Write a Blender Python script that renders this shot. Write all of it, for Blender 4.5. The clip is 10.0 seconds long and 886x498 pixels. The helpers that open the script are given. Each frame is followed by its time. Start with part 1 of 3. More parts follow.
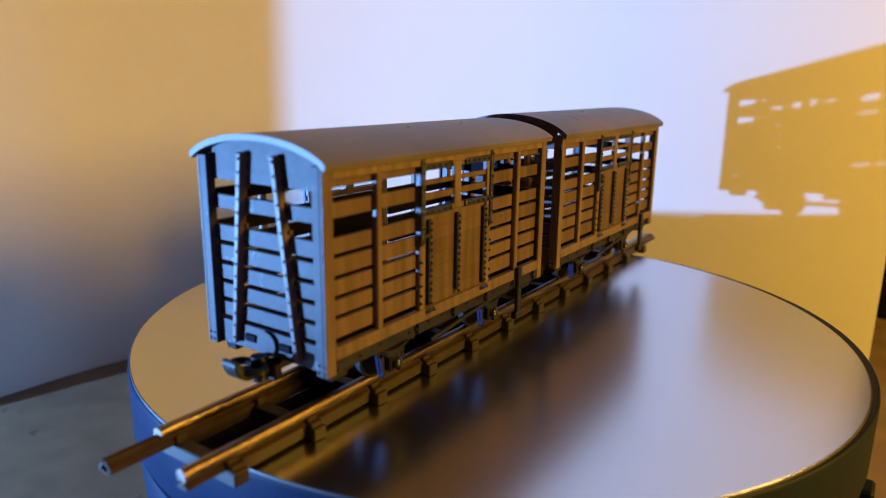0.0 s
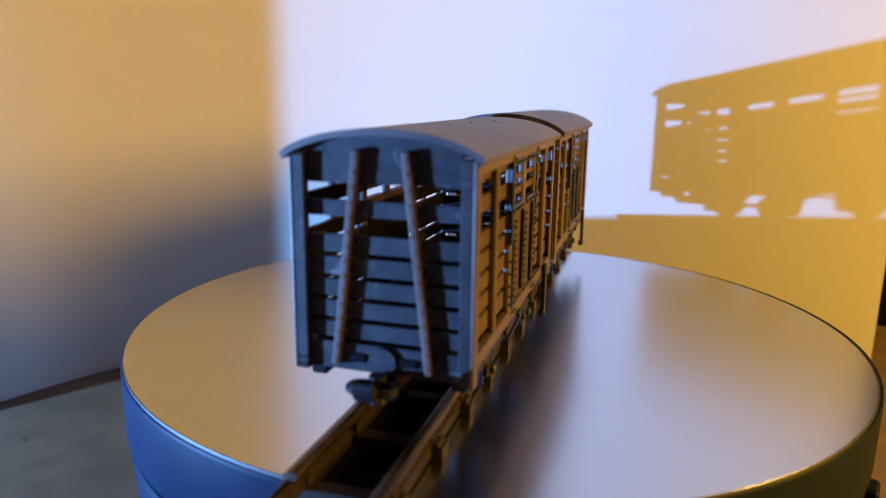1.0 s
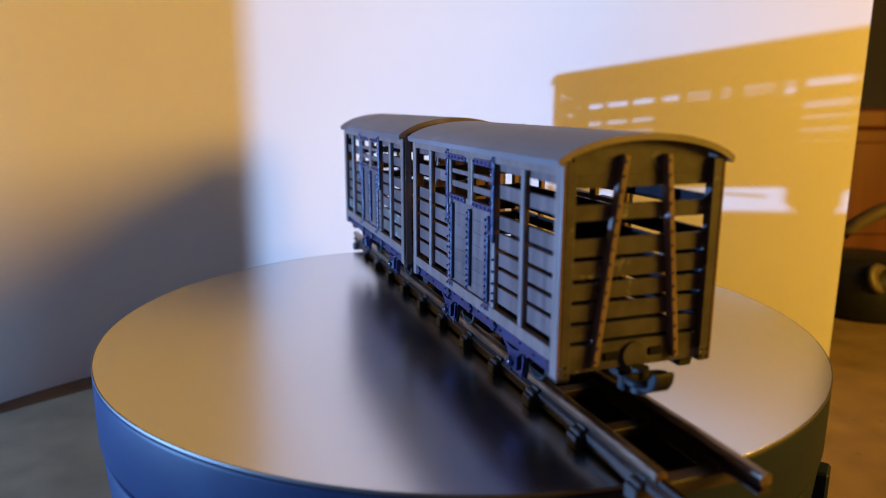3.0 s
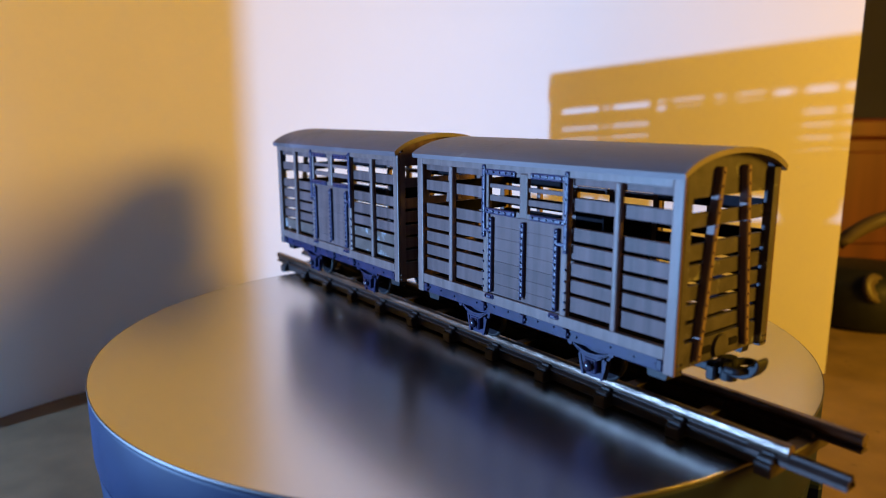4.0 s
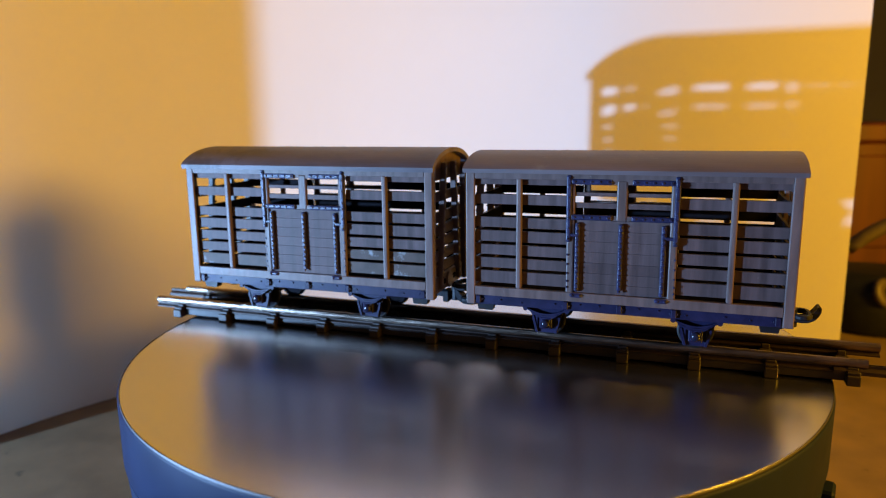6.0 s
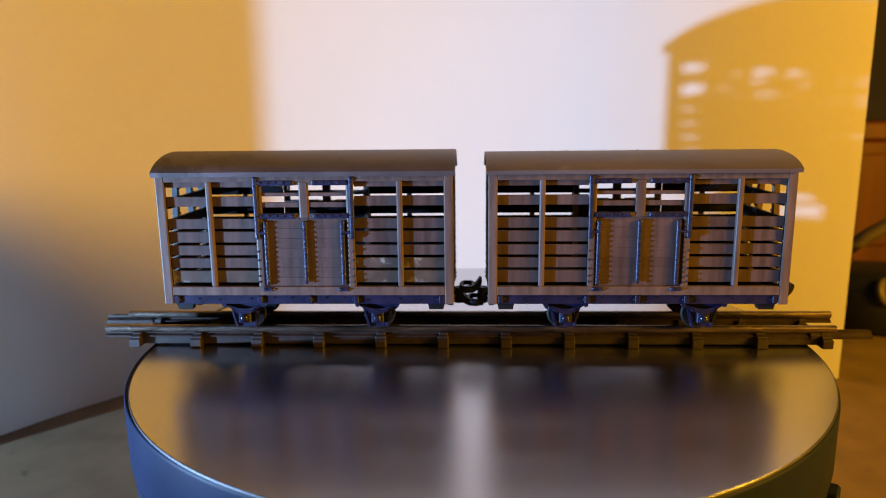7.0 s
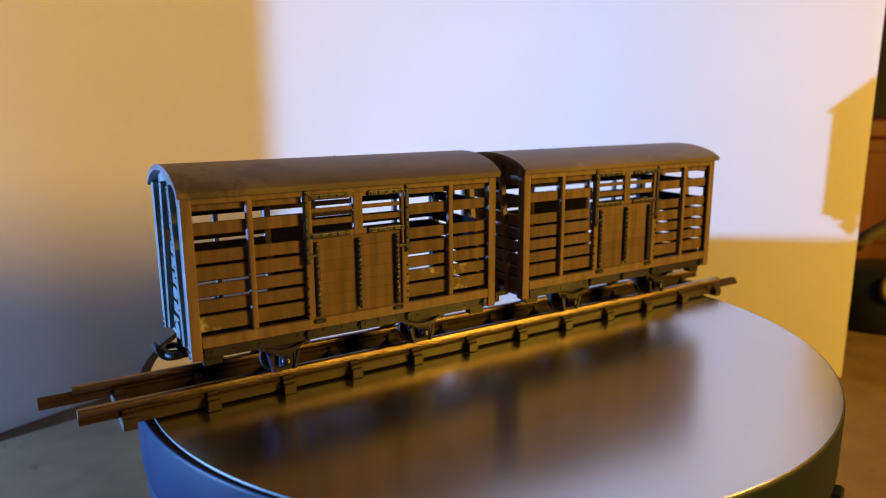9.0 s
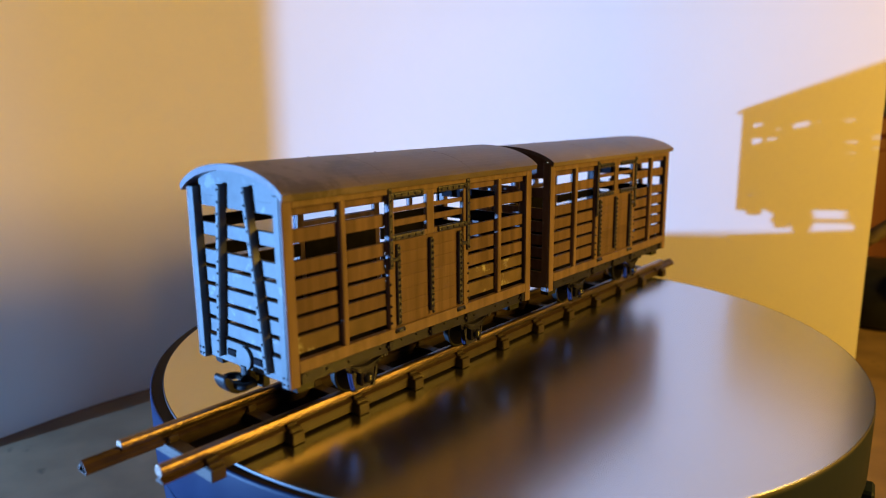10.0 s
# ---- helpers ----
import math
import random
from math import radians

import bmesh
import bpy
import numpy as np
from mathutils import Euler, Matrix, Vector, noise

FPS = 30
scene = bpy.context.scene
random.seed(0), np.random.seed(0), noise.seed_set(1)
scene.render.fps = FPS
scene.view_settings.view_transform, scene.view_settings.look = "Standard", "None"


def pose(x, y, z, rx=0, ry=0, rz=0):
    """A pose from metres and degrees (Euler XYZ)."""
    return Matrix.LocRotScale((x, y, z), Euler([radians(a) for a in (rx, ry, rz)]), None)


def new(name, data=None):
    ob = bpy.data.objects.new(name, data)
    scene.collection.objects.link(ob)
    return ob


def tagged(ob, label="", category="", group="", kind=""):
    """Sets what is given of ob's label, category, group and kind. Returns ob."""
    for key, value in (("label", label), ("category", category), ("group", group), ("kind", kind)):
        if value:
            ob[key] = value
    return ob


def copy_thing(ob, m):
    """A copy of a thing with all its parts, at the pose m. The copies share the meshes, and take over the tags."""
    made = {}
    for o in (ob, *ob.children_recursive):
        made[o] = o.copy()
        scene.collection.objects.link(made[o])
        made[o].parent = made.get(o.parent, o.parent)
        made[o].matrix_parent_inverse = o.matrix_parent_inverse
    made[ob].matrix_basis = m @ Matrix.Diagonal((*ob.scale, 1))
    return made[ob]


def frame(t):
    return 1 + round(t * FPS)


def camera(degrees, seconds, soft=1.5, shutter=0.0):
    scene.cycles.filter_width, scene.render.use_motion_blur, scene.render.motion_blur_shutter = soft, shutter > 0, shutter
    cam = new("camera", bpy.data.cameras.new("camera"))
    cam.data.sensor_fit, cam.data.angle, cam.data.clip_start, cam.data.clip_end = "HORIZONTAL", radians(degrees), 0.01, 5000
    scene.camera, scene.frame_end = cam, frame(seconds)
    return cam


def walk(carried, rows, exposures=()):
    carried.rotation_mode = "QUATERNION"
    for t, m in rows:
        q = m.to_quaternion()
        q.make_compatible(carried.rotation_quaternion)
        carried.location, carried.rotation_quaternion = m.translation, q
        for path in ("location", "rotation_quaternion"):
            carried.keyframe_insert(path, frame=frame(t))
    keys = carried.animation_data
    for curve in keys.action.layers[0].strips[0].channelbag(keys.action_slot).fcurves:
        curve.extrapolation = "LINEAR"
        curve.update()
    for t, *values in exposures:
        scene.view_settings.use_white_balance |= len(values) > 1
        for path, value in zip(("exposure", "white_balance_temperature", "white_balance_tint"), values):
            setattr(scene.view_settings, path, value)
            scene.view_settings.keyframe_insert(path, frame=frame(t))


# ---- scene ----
cam = camera(65.4, 10.0, 1.0)
PATH = [
    (0.0, pose(-0.00565, -0.23280, 0.07916, 76.40, -0.75, 3.08)),
    (0.5, pose(-0.00490, -0.23129, 0.07645, 76.42, -0.69, 3.22)),
    (1.0, pose(-0.00541, -0.23205, 0.07384, 77.66, -0.70, 2.92)),
    (1.5, pose(-0.00492, -0.23191, 0.07211, 77.66, -0.77, 2.27)),
    (2.0, pose(-0.00464, -0.23551, 0.07311, 78.10, -0.85, 0.55)),
    (3.5, pose(-0.00116, -0.23780, 0.07433, 78.12, 0.08, 0.82)),
    (4.0, pose(-0.00019, -0.23865, 0.07545, 78.94, 0.16, 0.72)),
    (4.5, pose(0.00007, -0.23948, 0.07521, 79.30, 0.38, 1.10)),
    (5.0, pose(-0.00076, -0.24149, 0.07732, 79.50, 0.43, 0.93)),
    (5.5, pose(-0.00205, -0.24351, 0.07848, 79.43, 0.67, 1.20)),
    (7.0, pose(-0.00523, -0.24337, 0.08147, 78.87, 0.61, 1.24)),
    (7.5, pose(-0.00427, -0.24430, 0.08282, 78.78, 0.74, 1.62)),
    (8.0, pose(-0.00441, -0.24365, 0.08422, 78.25, 0.67, 1.94)),
    (8.5, pose(-0.00570, -0.24416, 0.08456, 78.22, 0.59, 1.66)),
    (9.0, pose(-0.00740, -0.24451, 0.08444, 78.24, 0.32, 1.44)),
    (9.5, pose(-0.01049, -0.24281, 0.08161, 78.36, 0.11, 1.27)),
    (10.0, pose(-0.01545, -0.24138, 0.08100, 78.54, 0.54, 0.93)),
]
LOOKS = [(0, 0, 5750, 5), (1, 0, 5800, 5), (2, 0, 6200, 5), (3.5, 0, 6400, 5), (4.5, 0, 6950, 5), (5.5, 0, 7350, 5),
         (7, 0, 7900, 5), (7.5, 0, 7700, 5), (8, 0, 7150, 5), (8.5, 0, 6500, 5), (9, 0, 6100, 5), (9.5, 0, 5900, 5), (10, 0, 5850, 5)]
walk(cam, PATH, LOOKS)
cam.data.dof.use_dof = True
cam.data.dof.focus_distance = 0.215
cam.data.dof.aperture_fstop = 12.5

# ---- light ----
world = bpy.data.worlds.new("dim_room")
scene.world = world
world.use_nodes = True
world.node_tree.nodes["Background"].inputs[0].default_value = (0.55, 0.62, 0.9, 1)
world.node_tree.nodes["Background"].inputs[1].default_value = 0.02


def bulb(name, at, watts, colour, radius):
    data = bpy.data.lights.new(name, "POINT")
    data.energy, data.color, data.shadow_soft_size = watts, colour, radius
    ob = new(name, data)
    ob.location = at
    return ob


bulb("cool_lamp", (-0.416, -0.167, -0.0125), 24.4, (0.235, 0.48, 1.0), 0.004)
bulb("warm_lamp", (0.51, -0.21, 0.198), 19.0, (1.0, 0.505, 0.036), 0.105)

# ---- materials ----


def nodes_of(name):
    m = bpy.data.materials.new(name)
    m.use_nodes = True
    t = m.node_tree
    return m, t, t.nodes["Principled BSDF"]


def surface(name, colour, rough=0.5, metal=0.0, vary=0.15, scale=400.0, grain=4000.0, bump=0.1, spots=None, spot_amount=0.6, spot_scale=120.0, streak=None, rough_vary=0.1, spec=0.5, rnd=0.0):
    """A plain base colour, clouded at two scales, with fine relief; spots is the colour of worn or dusty patches."""
    m, t, b = nodes_of(name)
    N, L = t.nodes, t.links
    co = N.new("ShaderNodeTexCoord")
    mp = N.new("ShaderNodeMapping")
    L.new(co.outputs["Object"], mp.inputs[0])
    if streak:
        mp.inputs["Scale"].default_value = streak
    big = N.new("ShaderNodeTexNoise")
    big.inputs["Scale"].default_value, big.inputs["Detail"].default_value = scale, 5
    fine = N.new("ShaderNodeTexNoise")
    fine.inputs["Scale"].default_value, fine.inputs["Detail"].default_value = grain, 3
    L.new(mp.outputs[0], big.inputs[0])
    L.new(mp.outputs[0], fine.inputs[0])
    ramp = N.new("ShaderNodeValToRGB")
    lo, hi = [max(0, c * (1 - vary)) for c in colour], [min(1, c * (1 + vary)) for c in colour]
    ramp.color_ramp.elements[0].position, ramp.color_ramp.elements[0].color = 0.3, (*lo, 1)
    ramp.color_ramp.elements[1].position, ramp.color_ramp.elements[1].color = 0.7, (*hi, 1)
    L.new(big.outputs["Fac"], ramp.inputs[0])
    out = ramp.outputs[0]
    if rnd:
        info = N.new("ShaderNodeObjectInfo")
        hsv = N.new("ShaderNodeHueSaturation")
        mr = N.new("ShaderNodeMapRange")
        mr.inputs[3].default_value, mr.inputs[4].default_value = 1 - rnd, 1 + rnd
        L.new(info.outputs["Random"], mr.inputs[0])
        L.new(mr.outputs[0], hsv.inputs["Value"])
        L.new(out, hsv.inputs["Color"])
        out = hsv.outputs[0]
    if spots:
        sp = N.new("ShaderNodeTexNoise")
        sp.inputs["Scale"].default_value, sp.inputs["Detail"].default_value, sp.inputs["Roughness"].default_value = spot_scale, 6, 0.65
        L.new(co.outputs["Object"], sp.inputs[0])
        r2 = N.new("ShaderNodeValToRGB")
        r2.color_ramp.elements[0].position, r2.color_ramp.elements[1].position = spot_amount, spot_amount + 0.06
        L.new(sp.outputs["Fac"], r2.inputs[0])
        mix = N.new("ShaderNodeMixRGB")
        L.new(r2.outputs[0], mix.inputs[0])
        L.new(out, mix.inputs[1])
        mix.inputs[2].default_value = (*spots, 1)
        out = mix.outputs[0]
    L.new(out, b.inputs["Base Color"])
    rr = N.new("ShaderNodeMapRange")
    rr.inputs[3].default_value, rr.inputs[4].default_value = max(0.02, rough - rough_vary), min(1, rough + rough_vary)
    L.new(big.outputs["Fac"], rr.inputs[0])
    L.new(rr.outputs[0], b.inputs["Roughness"])
    b.inputs["Metallic"].default_value = metal
    b.inputs["Specular IOR Level"].default_value = spec
    if bump:
        bp = N.new("ShaderNodeBump")
        bp.inputs["Strength"].default_value, bp.inputs["Distance"].default_value = bump, 0.0003
        L.new(fine.outputs["Fac"], bp.inputs["Height"])
        L.new(bp.outputs[0], b.inputs["Normal"])
    return m


GREY = surface("weathered_brown_grey_paint", (0.108, 0.071, 0.07), 0.5, vary=0.3, scale=160, grain=2400, bump=0.2, spec=0.15, streak=(2.6, 2.6, 0.22), spots=(0.16, 0.13, 0.125), spot_amount=0.7, spot_scale=130, rnd=0.12)
FRAME = surface("worn_brown_grey_frame_paint", (0.135, 0.092, 0.086), 0.42, vary=0.3, scale=160, grain=2400, bump=0.2, spec=0.27, streak=(2.2, 2.2, 0.3), spots=(0.2, 0.165, 0.155), spot_amount=0.66, spot_scale=220, rnd=0.1)
ROOF = surface("sooty_grey_roof", (0.094, 0.076, 0.092), 0.5, vary=0.38, scale=60, grain=2200, bump=0.2, spots=(0.055, 0.044, 0.05), spot_amount=0.57, spot_scale=42, streak=(0.6, 1.6, 1))
WORN_ROOF = surface("scuffed_grey_roof", (0.1, 0.08, 0.088), 0.48, vary=0.5, scale=34, grain=2200, bump=0.2, spots=(0.17, 0.15, 0.15), spot_amount=0.64, spot_scale=60, streak=(0.5, 1.8, 1))
IRON = surface("blue_black_iron", (0.0125, 0.0125, 0.046), 0.45, vary=0.3, scale=300, grain=3000, bump=0.25, spec=0.26)
STRAP = surface("dark_metal_strap", (0.021, 0.023, 0.068), 0.33, vary=0.3, scale=300, grain=3000, bump=0.4, spec=0.42)
GLOSS = surface("glossy_black_casting", (0.012, 0.013, 0.03), 0.22, vary=0.2, scale=300, grain=3000, bump=0.05, spec=0.5, rough_vary=0.04)
BLACK = surface("black_plastic", (0.009, 0.01, 0.014), 0.5, vary=0.2, scale=200, grain=1800, bump=0.2, spec=0.28)
TIE = surface("dark_brown_plastic_sleeper", (0.024, 0.0145, 0.013), 0.5, vary=0.25, scale=300, grain=2500, bump=0.3, spots=(0.05, 0.034, 0.028), spot_amount=0.68, spot_scale=200)
RAIL = surface("dull_nickel_rail", (0.21, 0.16, 0.13), 0.36, 1.0, vary=0.45, scale=500, grain=2500, bump=0.6, streak=(0.15, 1, 1), rough_vary=0.1)
RUST = surface("tarnished_brown_metal", (0.036, 0.021, 0.018), 0.5, 0.3, vary=0.3, scale=300, grain=2500, bump=0.25)
# flat black for the wheels; also paints the shade inside the wagons
DARK_MATTE = surface("dark_matte_black", (0.011, 0.01, 0.013), 0.85, vary=0.3, scale=300, grain=2500, bump=0.2, spec=0.06)
WHEEL = surface("wheel_metal", (0.012, 0.012, 0.013), 0.6, 0.2, vary=0.2, scale=300, grain=3000)
PALE = surface("paler_end_paint", (0.088, 0.1, 0.107), 0.5, vary=0.28, scale=160, grain=2500, bump=0.25, spec=0.3, spots=(0.17, 0.185, 0.19), spot_amount=0.6, spot_scale=150, rnd=0.08)
PATCHY = surface("brown_grey_paint_with_white_residue", (0.1, 0.072, 0.062), 0.52, vary=0.24, scale=160, grain=2500, bump=0.25, spec=0.15, spots=(0.3, 0.3, 0.31), spot_amount=0.55, spot_scale=95)
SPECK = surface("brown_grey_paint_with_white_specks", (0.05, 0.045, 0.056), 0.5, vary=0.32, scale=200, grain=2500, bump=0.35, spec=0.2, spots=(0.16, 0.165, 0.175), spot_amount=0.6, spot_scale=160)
PAPER = surface("white_card", (0.84, 0.835, 0.82), 0.85, vary=0.015, scale=14, grain=900, bump=0.03, spec=0.2)


def lets_light_through(m, share):
    """Card is not quite opaque: part of the light that strikes it comes out on the far side."""
    N, L = m.node_tree.nodes, m.node_tree.links
    thin, mix = N.new("ShaderNodeBsdfTranslucent"), N.new("ShaderNodeMixShader")
    thin.inputs[0].default_value = (0.84, 0.83, 0.8, 1)
    mix.inputs[0].default_value = share
    L.new(N["Principled BSDF"].outputs[0], mix.inputs[1])
    L.new(thin.outputs[0], mix.inputs[2])
    L.new(mix.outputs[0], N["Material Output"].inputs[0])


lets_light_through(PAPER, 0.245)
TABLE = surface("grey_tabletop", (0.17, 0.112, 0.06), 0.6, vary=0.22, scale=45, grain=700, bump=0.1, spots=(0.085, 0.06, 0.03), spot_amount=0.64, spot_scale=60)
SIDE = surface("satin_blue_turntable_side", (0.009, 0.017, 0.045), 0.48, 0.0, vary=0.12, scale=60, grain=2500, bump=0.06, spec=0.1)
BODY = surface("turntable_base_plastic", (0.008, 0.0145, 0.038), 0.52, 0.0, vary=0.12, scale=60, grain=2500, bump=0.06, spec=0.1)
LIP = surface("matte_dark_lip", (0.02, 0.016, 0.016), 0.75, vary=0.2, scale=60, grain=2500, bump=0.1, spec=0.15)
RIMM = surface("polished_rim", (0.11, 0.105, 0.11), 0.5, 1.0, vary=0.08, scale=80, grain=2500, bump=0.05)
ROOMWALL = surface("dim_room_wall", (0.17, 0.16, 0.16), 0.8, vary=0.2, scale=3, grain=60)
WOOD = surface("red_brown_wood", (0.1, 0.026, 0.012), 0.45, vary=0.3, scale=12, grain=300, streak=(4, 4, 0.4))
CABLE = surface("pale_cable", (0.075, 0.056, 0.036), 0.5, vary=0.1, scale=100, grain=900)


def brushed():
    """Satin aluminium: gentle clouding of the gloss."""
    m, t, b = nodes_of("satin_aluminium")
    N, L = t.nodes, t.links
    co = N.new("ShaderNodeTexCoord")
    c = N.new("ShaderNodeTexNoise")
    c.inputs["Scale"].default_value, c.inputs["Detail"].default_value = 18, 4
    L.new(co.outputs["Object"], c.inputs[0])
    mr = N.new("ShaderNodeMapRange")
    mr.inputs[3].default_value, mr.inputs[4].default_value = 0.215, 0.28
    L.new(c.outputs["Fac"], mr.inputs[0])
    L.new(mr.outputs[0], b.inputs["Roughness"])
    b.inputs["Metallic"].default_value = 1.0
    b.inputs["Base Color"].default_value = (0.6, 0.62, 0.66, 1)
    return m


ALU = brushed()

# ---- mesh helpers: sizes in millimetres ----
MM = 0.001


def box(bm, x0, x1, y0, y1, z0, z1, bev=0.0, m=None, seg=1):
    """A box between the given faces, its edges rounded by bev in seg steps."""
    g = bmesh.ops.create_cube(bm, size=1.0)
    vs = g["verts"]
    bmesh.ops.scale(bm, vec=(x1 - x0, y1 - y0, z1 - z0), verts=vs)
    bmesh.ops.translate(bm, vec=((x0 + x1) / 2, (y0 + y1) / 2, (z0 + z1) / 2), verts=vs)
    if m is not None:
        bmesh.ops.transform(bm, matrix=m, verts=vs)
    if bev:
        es = list({e for v in vs for e in v.link_edges})
        bmesh.ops.bevel(bm, geom=es, offset=bev, segments=seg, affect="EDGES", profile=0.5)
    return bm


def cyl(bm, r0, r1, depth, m, seg=16):
    bmesh.ops.create_cone(bm, cap_ends=True, segments=seg, radius1=r0, radius2=r1, depth=depth, matrix=m)
    return bm


def stud(bm, x, y, z, axis, r=0.42, h=0.5):
    """A domed rivet head standing proud along axis."""
    if axis == "x":
        m = pose(x, y, z, 0, 90, 0)
    elif axis == "-x":
        m = pose(x, y, z, 0, -90, 0)
    elif axis == "-y":
        m = pose(x, y, z, 90, 0, 0)
    else:
        m = pose(x, y, z, -90, 0, 0)
    cyl(bm, r, r * 0.55, h, m, 7)


def prism(bm, pts, axis, a, b):
    """An outline pulled from a to b along axis ('x': pts are y, z; 'y': pts are x, z; 'z': pts are x, y)."""
    def put(p, d):
        return {"x": (d, p[0], p[1]), "y": (p[0], d, p[1]), "z": (p[0], p[1], d)}[axis]
    lo = [bm.verts.new(put(p, a)) for p in pts]
    hi = [bm.verts.new(put(p, b)) for p in pts]
    n = len(pts)
    bm.faces.new(lo)
    bm.faces.new(hi[::-1])
    for i in range(n):
        bm.faces.new((lo[i], hi[i], hi[(i + 1) % n], lo[(i + 1) % n]))
    return bm


def lathe(bm, profile, seg=96):
    """A profile of (radius, z) turned round the z axis."""
    rings = []
    for r, z in profile:
        rings.append([bm.verts.new((r * math.cos(2 * math.pi * i / seg), r * math.sin(2 * math.pi * i / seg), z)) for i in range(seg)] if r > 0 else [bm.verts.new((0, 0, z))])
    for a, b in zip(rings, rings[1:]):
        for i in range(seg):
            j = (i + 1) % seg
            if len(a) == 1:
                bm.faces.new((a[0], b[i], b[j]))
            elif len(b) == 1:
                bm.faces.new((a[i], a[j], b[0]))
            else:
                bm.faces.new((a[i], b[i], b[j], a[j]))
    return bm


def ring_plate(bm, cx, cy, hx, hy, wall, z0, z1, n=28):
    """A flat oval ring with a slot through it."""
    def oval(a, b):
        out = []
        for i in range(n):
            c, q = math.cos(2 * math.pi * i / n), math.sin(2 * math.pi * i / n)
            out.append((cx + a * math.copysign(abs(c) ** 0.75, c), cy + b * math.copysign(abs(q) ** 0.75, q)))
        return out
    loops = []
    for pts, z in ((oval(hx, hy), z0 + 0.4), (oval(hx, hy), z1 - 0.4), (oval(hx - 0.4, hy - 0.4), z1), (oval(hx - wall, hy - wall), z1), (oval(hx - wall, hy - wall), z0), (oval(hx - 0.4, hy - 0.4), z0)):
        loops.append([bm.verts.new((x, y, z)) for x, y in pts])
    for a, b in zip(loops, loops[1:] + loops[:1]):
        for i in range(n):
            bm.faces.new((a[i], a[(i + 1) % n], b[(i + 1) % n], b[i]))
    return bm


def part(name, bm, material, parent=None, label="", smooth=False):
    bmesh.ops.recalc_face_normals(bm, faces=bm.faces)
    bmesh.ops.scale(bm, vec=(MM, MM, MM), verts=bm.verts)
    me = bpy.data.meshes.new(name)
    bm.to_mesh(me)
    bm.free()
    me.materials.append(material)
    if smooth:
        for p in me.polygons:
            p.use_smooth = True
    ob = new(name, me)
    if parent is not None:
        ob.parent = parent
    if label:
        ob["label"] = label
    return ob


def again(ob, m):
    """Another piece on the same mesh."""
    o = ob.copy()
    scene.collection.objects.link(o)
    o.matrix_basis = m
    return o


def B():
    return bmesh.new()


# ---- the setting ----
TZ = -66.0
FOOT, SWEEP, FLAT = (-215.0, 66.0), 57.0, (205.5, 124.5)
box_t = part("tabletop", box(B(), -900, 1300, -900, 900, TZ - 30, TZ, 2), TABLE)
tagged(box_t, "mottled grey stone-look tabletop under the turntable", "table", kind="structure")


def backdrop():
    """One upright sheet of card: a short straight wing, a wide bend and a long straight side."""
    a, c = math.radians(SWEEP), math.radians(-17.85)
    u, v = Vector((math.cos(a), math.sin(a))), Vector((math.cos(c), math.sin(c)))
    right, n = Vector((u.y, -u.x)), Vector((-v.y, v.x))
    foot = Vector(FOOT)
    r = (Vector(FLAT).dot(n) - foot.dot(n)) / (1 + right.dot(n))
    mid = foot + right * r
    way = [foot - u * 71]
    for i in range(161):
        g = a + (c - a) * i / 160
        way.append(mid + Vector((-math.sin(g), math.cos(g))) * r)
    way.append(Vector(FLAT))
    back = []
    for i, p in enumerate(way):
        q = (way[min(i + 1, len(way) - 1)] - way[max(i - 1, 0)]).normalized()
        back.append(p + Vector((-q.y, q.x)) * 0.9)
    bm = prism(B(), [tuple(p) for p in way] + [tuple(p) for p in back[::-1]], "z", TZ + 0.2, 430)
    return tagged(part("wall_backdrop", bm, PAPER), "bent sheet of white card standing behind the turntable", "backdrop", kind="structure")


backdrop()

# the dim room round the table
room = part("wall_room", box(B(), -1500, 1900, 1397, 1400, -800, 1700), ROOMWALL)
tagged(room, "dim grey wall closing off the room", "wall", kind="structure")
# unseen walls, ceiling and floor, added to close the room and bounce fill light
tagged(part("wall_room_2", box(B(), 1900, 1903, -1500, 1400, -800, 1700), ROOMWALL), "dim grey wall closing off the room", "wall", kind="structure")
tagged(part("wall_room_3", box(B(), -1503, -1500, -1500, 1400, -800, 1700), ROOMWALL), "dim grey wall closing off the room", "wall", kind="structure")
tagged(part("wall_room_4", box(B(), -1500, 1900, -1503, -1500, -800, 1700), ROOMWALL), "dim grey wall closing off the room", "wall", kind="structure")
tagged(part("ceiling", box(B(), -1503, 1903, -1503, 1400, 1700, 1710), ROOMWALL), "unseen dim grey ceiling added to close the room", "ceiling", kind="structure")
tagged(part("floor", box(B(), -1503, 1903, -1503, 1400, -810, -800), ROOMWALL), "unseen dim grey floor added to close the room", "floor", kind="structure")

# ---- the turntable ----
R = 117.8
turntable = tagged(new("turntable"), "round blue motor turntable with a satin aluminium top", "turntable")
platter = part("platter", lathe(B(), [(0, -2.5), (R - 1.0, -2.5), (R - 1.0, -4), (0, -4)], 160), BODY, turntable, "dark turning carrier")
platter.location.z = 0.0012
